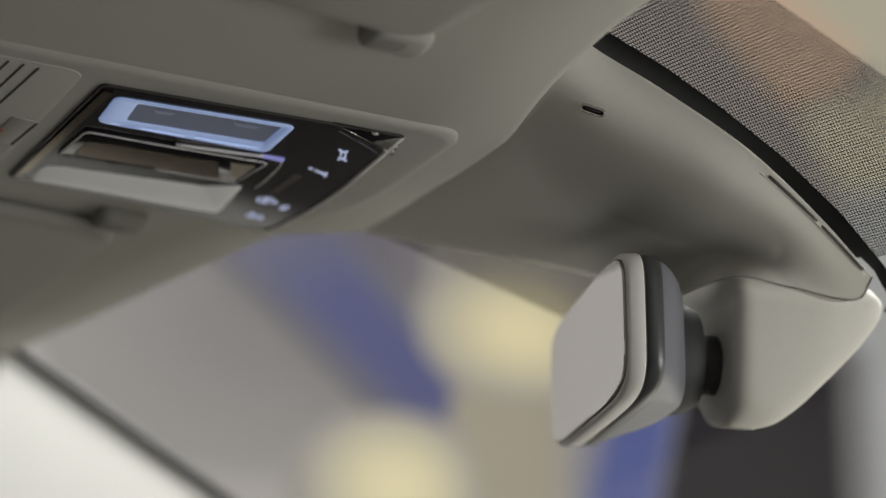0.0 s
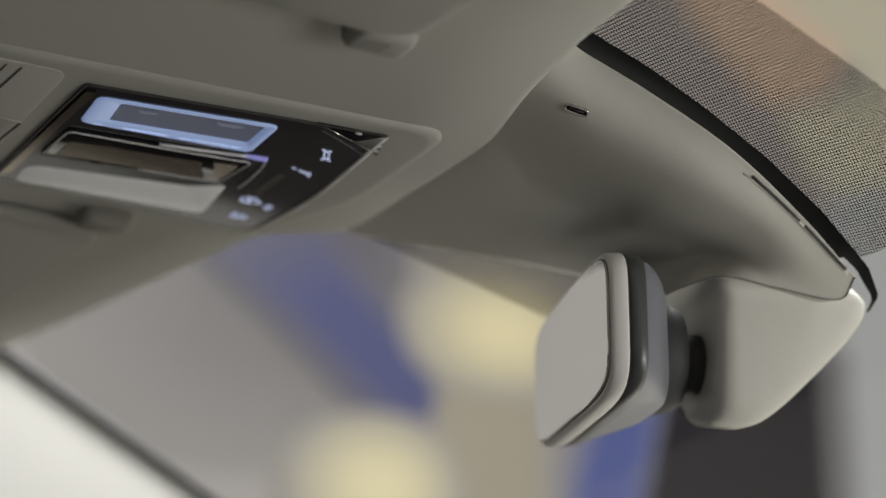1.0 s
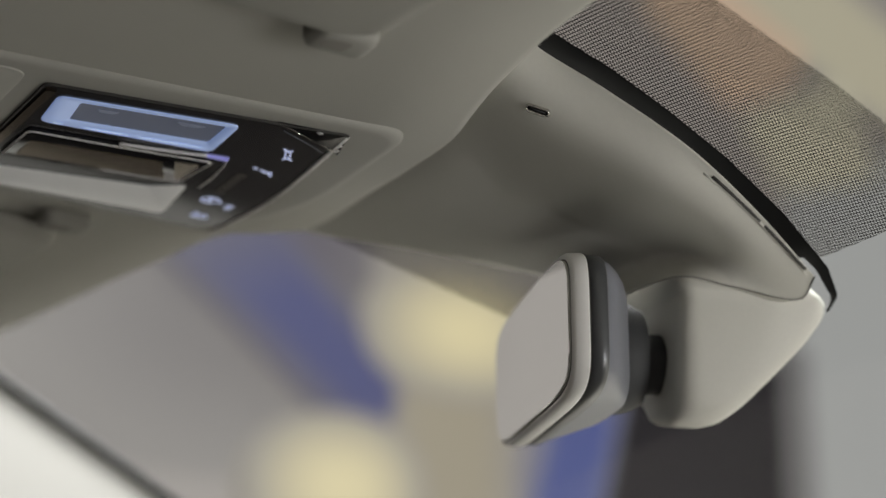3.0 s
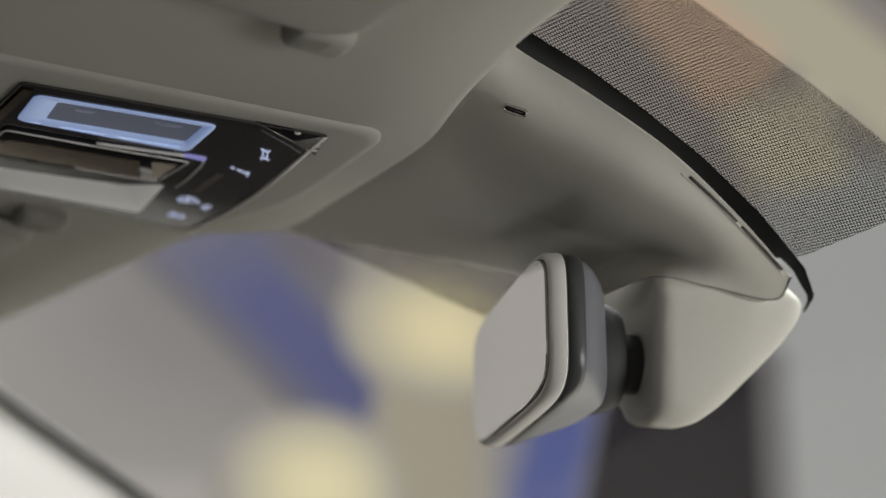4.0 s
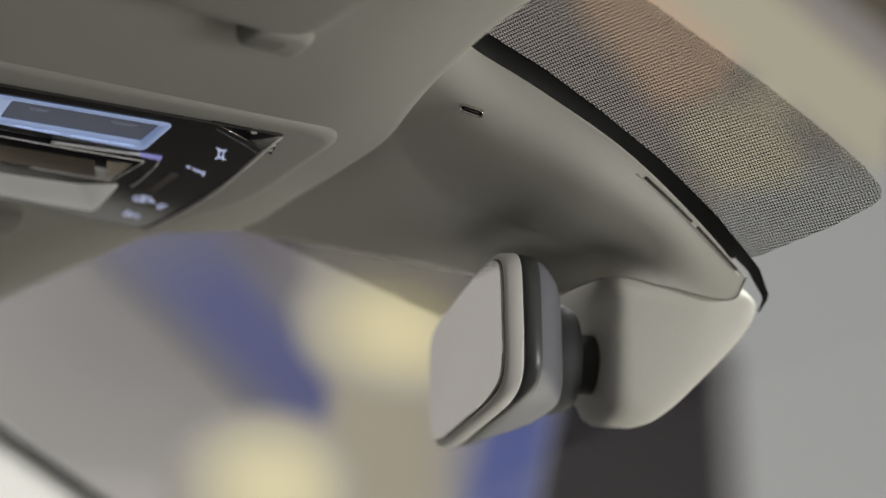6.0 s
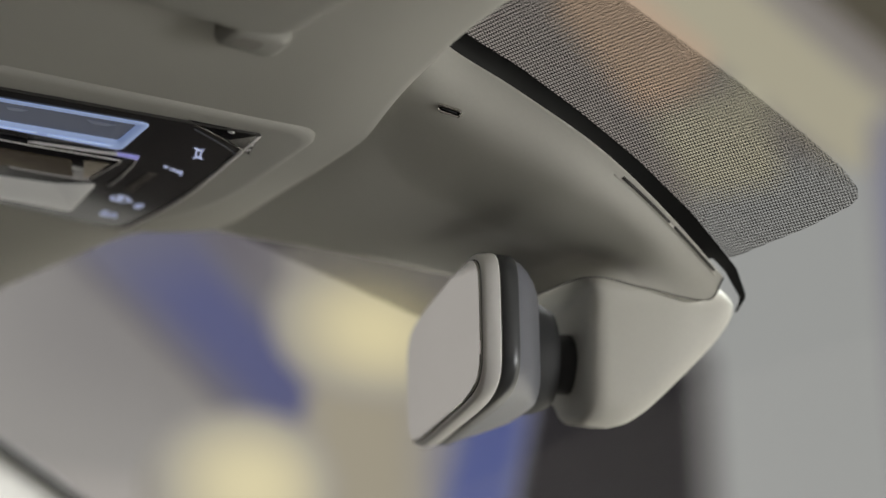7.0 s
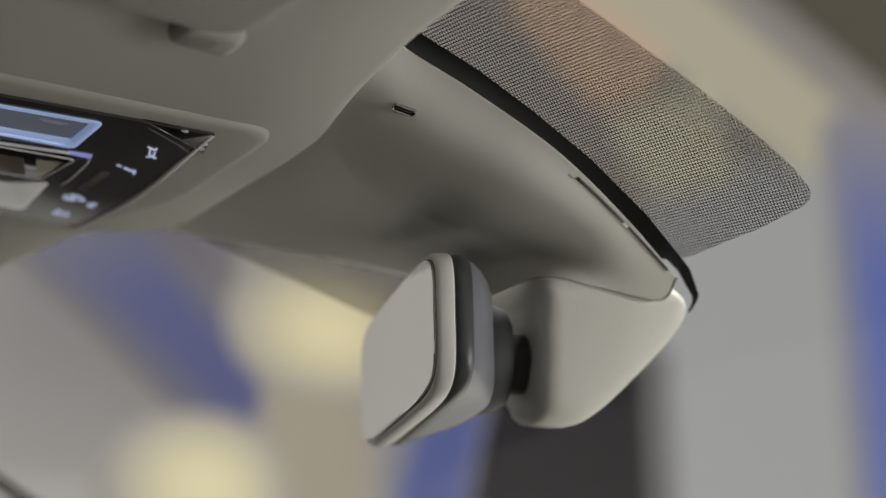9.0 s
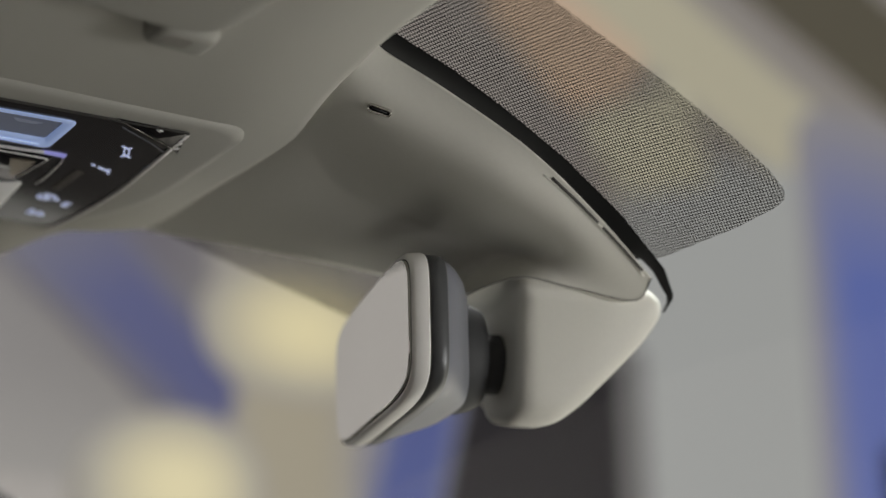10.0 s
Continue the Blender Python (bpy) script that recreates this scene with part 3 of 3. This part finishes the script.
LAMP_IN = rounded(flat([(0.3495, 0.9565), (0.4335, 0.9398), (0.4363, 0.9722), (0.3538, 0.9880)]), 0.0025, 5)
part("light_guide", prism(LAMP_OUT, -0.0014, 0.0005, 0.0006, LAMP_IN), LED_BLUE, console, "blue-white lit frame of the map lamp")
part("lamp_lens", prism(LAMP_IN, -0.0007, 0.0005), LENS_SMOKE, console, "smoked map lamp lens", smooth=False)
for bx, by, w in ((0.368, 0.9625, 0.0065), (0.416, 0.9525, 0.009)):
    part("bulb_holder", prism(rounded(flat([(bx - w, by - 0.001), (bx + w, by - 0.0035), (bx + w * 0.6, by + 0.0015), (bx - w * 0.5, by + 0.0035)]), 0.0012, 3), -0.0009, 0.0), LENS_DIM, console, "dim bulb holder behind the lens", smooth=False)
# The panel's brightness is partly put in as a faint emission.
part("far_white_panel", prism(rounded(flat([(0.3405, 1.0990), (0.4400, 1.0740), (0.4605, 1.0560), (0.4710, 1.1220), (0.3435, 1.1345)]), [0.012, 0.004, 0.006, 0.006, 0.006], 5), -0.0012, 0.0005, 0.0008), LENS, console, "white frosted panel with a faint glow")
# the sliding switch: a black block with a thin chrome line, a sunk bronze plate and a bevelled bronze end
BLOCK = flat([(0.3398, 1.0175), (0.4546, 0.9992), (0.4531, 1.0533), (0.3403, 1.0722)])
part("switch_block", prism(rounded(BLOCK, 0.0025, 4), -0.0020, 0.0005, 0.0010), PIANO, console, "black sliding switch block")
part("switch_line", tube([(x - OX, y, -0.0022) for x, y in ((0.3410, 1.0677), (0.3404, 1.0225), (0.3415, 1.0193), (0.3438, 1.0180), (0.3919, 1.0116), (0.4501, 1.0016), (0.4521, 1.0026), (0.4527, 1.0061), (0.4519, 1.0474))], 0.0006, 6), LINE, console, "thin chrome line")
part("switch_plate", prism(rounded(flat([(0.3473, 1.0354), (0.4273, 1.0205), (0.4412, 1.0493), (0.3478, 1.0633)]), 0.0012, 3), -0.0024, -0.001, 0.0004), BRONZE, console, "smoked bronze switch plate", smooth=False)
part("switch_end", prism(rounded(flat([(0.4333, 1.0151), (0.4487, 1.0106), (0.4499, 1.0414), (0.4472, 1.0469)]), 0.001, 3), -0.0026, -0.001, 0.0005), BRONZE_LIGHT, console, "bevelled bronze end of the switch", smooth=False)
part("switch_shine", tube([(x - OX, y, -0.0018) for x, y in spline2([(0.3935, 1.0066), (0.4124, 1.0021), (0.4323, 0.9967), (0.4452, 0.9927)], 14)], 0.0011, 8), LINE, console, "bright shine drawn along the upper edge of the switch")

GLINT = material("painted_glint", (0.95, 0.95, 0.95), 0.3, metal=0.2)
HOLLOW = material("hollow_shade_plastic", (0.28, 0.272, 0.245), 0.8)
# ---- USB socket on the cover ----
port = thing("charging_port", on_cover(0.31, 0.22) @ pose(0, 0, 0, 0, 0, -26) @ Matrix.Scale(1.12, 4),
             "small oval charging socket with a chrome rim", "socket")
PO = rounded([(-0.0066, -0.0026), (0.0066, -0.0026), (0.0066, 0.0026), (-0.0066, 0.0026)], 0.0026, 5)
PI = rounded([(-0.0056, -0.0017), (0.0056, -0.0017), (0.0056, 0.0017), (-0.0056, 0.0017)], 0.0017, 5)
part("rim", prism(PO, -0.0012, 0.004, 0.0004, PI), CHROME, port, "thin chrome rim")
part("cavity", prism(PI, -0.0005, 0.004), BLACK_CERAMIC, port, "black cavity", smooth=False)
part("tongue", box(-0.0042, 0.0042, -0.0004, 0.0004, -0.0007, 0.002), SHELL_DARK, port)


# ---- sun visors ----
def sun_visor(y0, y1, clip_y, label):
    v = thing("sun_visor", pose(0.46, 0, 1.401, 0, math.degrees(math.atan(HS)), 0), label, "sun visor", "sun visors")
    o = rounded([(-0.225, y0), (-0.03, y0), (-0.026, y1), (-0.225, y1)], [0.03, 0.03, 0.03, 0.03], 6)
    part("panel", prism(o, -0.009, 0.0, 0.006), VISOR, v)
    c = rounded([(-0.055, clip_y - 0.014), (-0.02, clip_y - 0.014), (-0.018, clip_y + 0.014), (-0.055, clip_y + 0.014)], 0.008, 5)
    clip = part("clip", prism(c, -0.0085, 0.004, 0.005), VISOR, v, "beige plastic clip")
    # A darker raised patch paints the shade of the clip's hollow.
    part("hollow", prism(rounded([(-0.048, clip_y - 0.006), (-0.033, clip_y - 0.008), (-0.033, clip_y + 0.006), (-0.048, clip_y + 0.006)], 0.004, 4), -0.0088, -0.006), HOLLOW, clip, smooth=False)
    return v


sun_visor(0.14, 0.772, 0.780, "beige cloth sun visor folded against the headliner")
sun_visor(1.195, 1.66, 1.180, "beige cloth sun visor folded against the headliner")

# ---- plain cabin that closes the place ----
structure("cabin_floor", box(-1.6, 1.3, -0.08, 2.0, 0.30, 0.34), CABIN_CARPET, "taupe carpeted cabin floor", "floor")
# Unseen dashboard, set pale and high to bounce light onto the cover.
structure("dashboard", box(0.95, 1.75, 0.0, 1.95, 0.34, 0.94), DASH, "plain unseen cream dashboard, raised to bounce light up", "dashboard")
# Unseen far door, made tall and long to darken the panel's reflection.
structure("door_far", box(-1.5, 1.30, 1.90, 2.0, 0.34, 1.24), COCKPIT, "unseen dark far door, raised to darken console reflections", "door")
# Added out of view: keeps the low lamp off the rear headliner.
structure("shade_blocker_near", box(-1.55, 1.015, -0.16, -0.08, 0.30, 1.03), COCKPIT, "unseen dark blocker on the near side, shading the rear headliner", "door")
structure("cabin_rear", box(-1.62, -1.55, 0.0, 1.95, 0.34, 1.40), COCKPIT, "plain dark wall closing the rear of the cabin", "wall")

# ---- console details ----
def mark(name, points, mat, z=-0.0012, label="", r=0.0, parent=None):
    o = flat(points)
    return part(name, prism(rounded(o, r, 3) if r else [Vector(p) for p in o], z, 0.0005), mat, parent or console, label, smooth=False)


def bar(cx, cy, lx, ly, turn=0.0):
    """Corners of a small bar in the plan."""
    c, s = math.cos(radians(turn)), math.sin(radians(turn))
    return [(cx + c * x - s * y, cy + s * x + c * y) for x, y in ((-lx, -ly), (lx, -ly), (lx, ly), (-lx, ly))]


def icon(name, bars, mat, label):
    """A symbol made of a few bars in one mesh."""
    bm = bmesh.new()
    for b in bars:
        o = [bm.verts.new((x - OX, y, -0.0011)) for x, y in bar(b[0], b[1], b[2] * 0.62, b[3] * 0.72)]
        u = [bm.verts.new((x - OX, y, 0.0)) for x, y in bar(b[0], b[1], b[2] * 0.62, b[3] * 0.72)]
        bm.faces.new(o)
        for i in range(4):
            bm.faces.new((o[i], o[(i + 1) % 4], u[(i + 1) % 4], u[i]))
    return part(name, bm, mat, console, label, smooth=False)


def stroke_icon(name, strokes, width, mat, label):
    """A symbol drawn with straight strokes of one width."""
    bm = bmesh.new()
    for (xa, ya), (xb, yb) in strokes:
        a, b = Vector((xa - OX, ya)), Vector((xb - OX, yb))
        n = (b - a).orthogonal().normalized() * width / 2
        o = [bm.verts.new((*q, -0.0011)) for q in (a - n, b - n, b + n, a + n)]
        u = [bm.verts.new((*q, 0.0)) for q in (a - n, b - n, b + n, a + n)]
        bm.faces.new(o)
        for i in range(4):
            bm.faces.new((o[i], o[(i + 1) % 4], u[(i + 1) % 4], u[i]))
    return part(name, bm, mat, console, label, smooth=False)


stroke_icon("lamp_symbol", [((0.4816, 0.9579), (0.4866, 0.9695)), ((0.4843, 0.9570), (0.4893, 0.9687)), ((0.4786, 0.9551), (0.4829, 0.9575)), ((0.4829, 0.9575), (0.4847, 0.9548)),
                            ((0.4865, 0.9722), (0.4873, 0.9683)), ((0.4873, 0.9683), (0.4917, 0.9707))], 0.0010, ICON, "lit white symbol")
stroke_icon("slider_symbol", [((0.4791, 0.9975), (0.4818, 0.9981)), ((0.4844, 0.9994), (0.4935, 1.0025)), ((0.4922, 0.9994), (0.4947, 1.0064))], 0.0013, ICON, "lit white dot and bar")
icon("unlit_symbol", [(0.4795 + 0.0004 * k, 1.016 + 0.0055 * k, 0.0045, 0.0012) for k in range(8)], ICON_DIM, "dim brown bars")["kind"] = "stuff"
icon("roof_symbol", [(0.4850, 1.070, 0.0060, 0.0010), (0.4850, 1.080, 0.0060, 0.0010), (0.4798, 1.075, 0.0008, 0.005), (0.4905, 1.075, 0.0008, 0.005),
                     (0.4850, 1.075, 0.0030, 0.0016), (0.4935, 1.0765, 0.0022, 0.0008)], ICON, "lit blue-white symbol")
icon("arrow_symbol", [(0.5020, 1.0785, 0.0030, 0.0012), (0.5020, 1.0845, 0.0034, 0.0011), (0.5000, 1.0815, 0.0008, 0.004)], ICON, "lit blue-white symbol")
icon("mode_symbol", [(0.4890, 1.110, 0.0010, 0.007), (0.4925, 1.112, 0.0012, 0.006), (0.4960, 1.111, 0.0009, 0.006), (0.4990, 1.1125, 0.001, 0.003)], ICON, "lit blue-white symbol")
# row of small lit ticks along the lamp
bm = bmesh.new()
for k in range(60):
    f = k / 59
    if 0.06 < f < 0.20 or 0.50 < f < 0.56:
        continue
    x, y = 0.3485 + 0.0880 * f - OX, 0.9975 - 0.0150 * f
    o = [bm.verts.new((x + a, y + b, -0.0016)) for a, b in ((-0.00028, -0.0009), (0.00028, -0.0009), (0.00028, 0.0009), (-0.00028, 0.0009))]
    bm.faces.new(o)
tagged(part("tick_row", bm, TICK, console, "row of tiny lit ticks", smooth=False), kind="stuff")
# bronze strip along the rear rim, chrome edge lines, faceted front corner
mark("side_strip", [(0.3262, 0.9500), (0.3318, 0.9490), (0.3365, 1.1180), (0.3315, 1.1300)], BRONZE, -0.0016, "smoked bronze side strip")
part("edge_line", tube([(x - OX, y, -0.0012) for x, y in spline2([(0.4605, 0.9985), (0.4625, 1.0060), (0.4650, 1.0230), (0.4672, 1.0400), (0.4676, 1.0540)], 14)], 0.0006), LINE, console, "thin chrome line")
# The light guide's violet reflection, painted as a faintly glowing strip.
mark("guide_reflection", [(0.4440, 0.9935), (0.4590, 0.9905), (0.4608, 0.9965), (0.4445, 0.9975)], REFLECTION_VIOLET, -0.0013, "violet reflection of the light guide, drawn as a glowing strip")
part("front_line", tube([(p.x, p.y, -0.0009) for p in RING_IN[13:25]], 0.0013), LINE, console, "thin pale rim line")
facet = bmesh.new()
ring_pts = [facet.verts.new((x - OX, y, z)) for x, y, z in ((0.4545, 0.9145, -0.0010), (0.4980, 0.9088, -0.0014), (0.5095, 0.9440, -0.0014), (0.5045, 0.9385, -0.0018), (0.4860, 0.9285, -0.0020))]
facet.faces.new(ring_pts)
low = [facet.verts.new((v.co.x, v.co.y, 0.0005)) for v in ring_pts]
for i in range(5):
    facet.faces.new((ring_pts[i], ring_pts[(i + 1) % 5], low[(i + 1) % 5], low[i]))
part("faceted_corner", facet, PIANO, console, "faceted glossy corner", smooth=False)
part("facet_edge", tube([(x - OX, y, z) for x, y, z in ((0.4551, 0.9147, -0.0013), (0.4856, 0.9278, -0.0021), (0.5036, 0.9368, -0.0021), (0.5075, 0.9480, -0.0010))], 0.00028, 6), CHROME, console, "fine bright facet edge")
part("facet_edge", tube([(x - OX, y, -0.0008) for x, y in ((0.4637, 0.9258), (0.4898, 0.9396), (0.5077, 0.9512))], 0.00028, 6), SHELL, console, "fine grey facet edge")
# Small glints on the facets, painted as near-white marks.
for cx, cy, lx, ly, turn in ((0.4817, 0.9139, 0.0017, 0.0013, 30), (0.5000, 0.9216, 0.0007, 0.0014, 10), (0.5016, 0.9274, 0.0009, 0.0024, 10), (0.5044, 0.9349, 0.0008, 0.0013, 10)):
    mark("glint_mark", bar(cx, cy, lx, ly, turn), GLINT, -0.0022, "small painted glint")

# ---- rear plate of the console with grille and button ----
plate = thing("microphone_plate", pose(0.46, 0, 1.40, 0, math.degrees(math.atan(HS)), 0), "beige plastic grille plate behind the console", "grille")
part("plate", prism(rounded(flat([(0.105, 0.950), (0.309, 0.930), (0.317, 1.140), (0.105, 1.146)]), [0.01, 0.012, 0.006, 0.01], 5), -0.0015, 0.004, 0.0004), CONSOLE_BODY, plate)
for k in range(12):
    x = 0.284 - 0.0085 * k
    o = [Vector(p) for p in flat(bar(x, 0.972, 0.0006, 0.034, 1))]
    part("slat_gap", prism(o, -0.0018, -0.0005), SEAM, plate, smooth=False)
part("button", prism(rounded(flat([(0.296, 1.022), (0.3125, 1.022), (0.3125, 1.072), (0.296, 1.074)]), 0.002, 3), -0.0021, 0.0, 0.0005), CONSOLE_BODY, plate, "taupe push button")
part("button_gap", prism([Vector(p) for p in flat(bar(0.3112, 1.047, 0.0007, 0.0235, 1.2))], -0.0024, 0.0), SEAM, plate, smooth=False)
for k in range(3):
    part("red_mark", prism([Vector(p) for p in flat(bar(0.2955 + 0.001 * k, 1.050 + 0.009 * k, 0.0030, 0.0020))], -0.0024, -0.001), RED_PRINT, plate, "red printed mark", smooth=False)
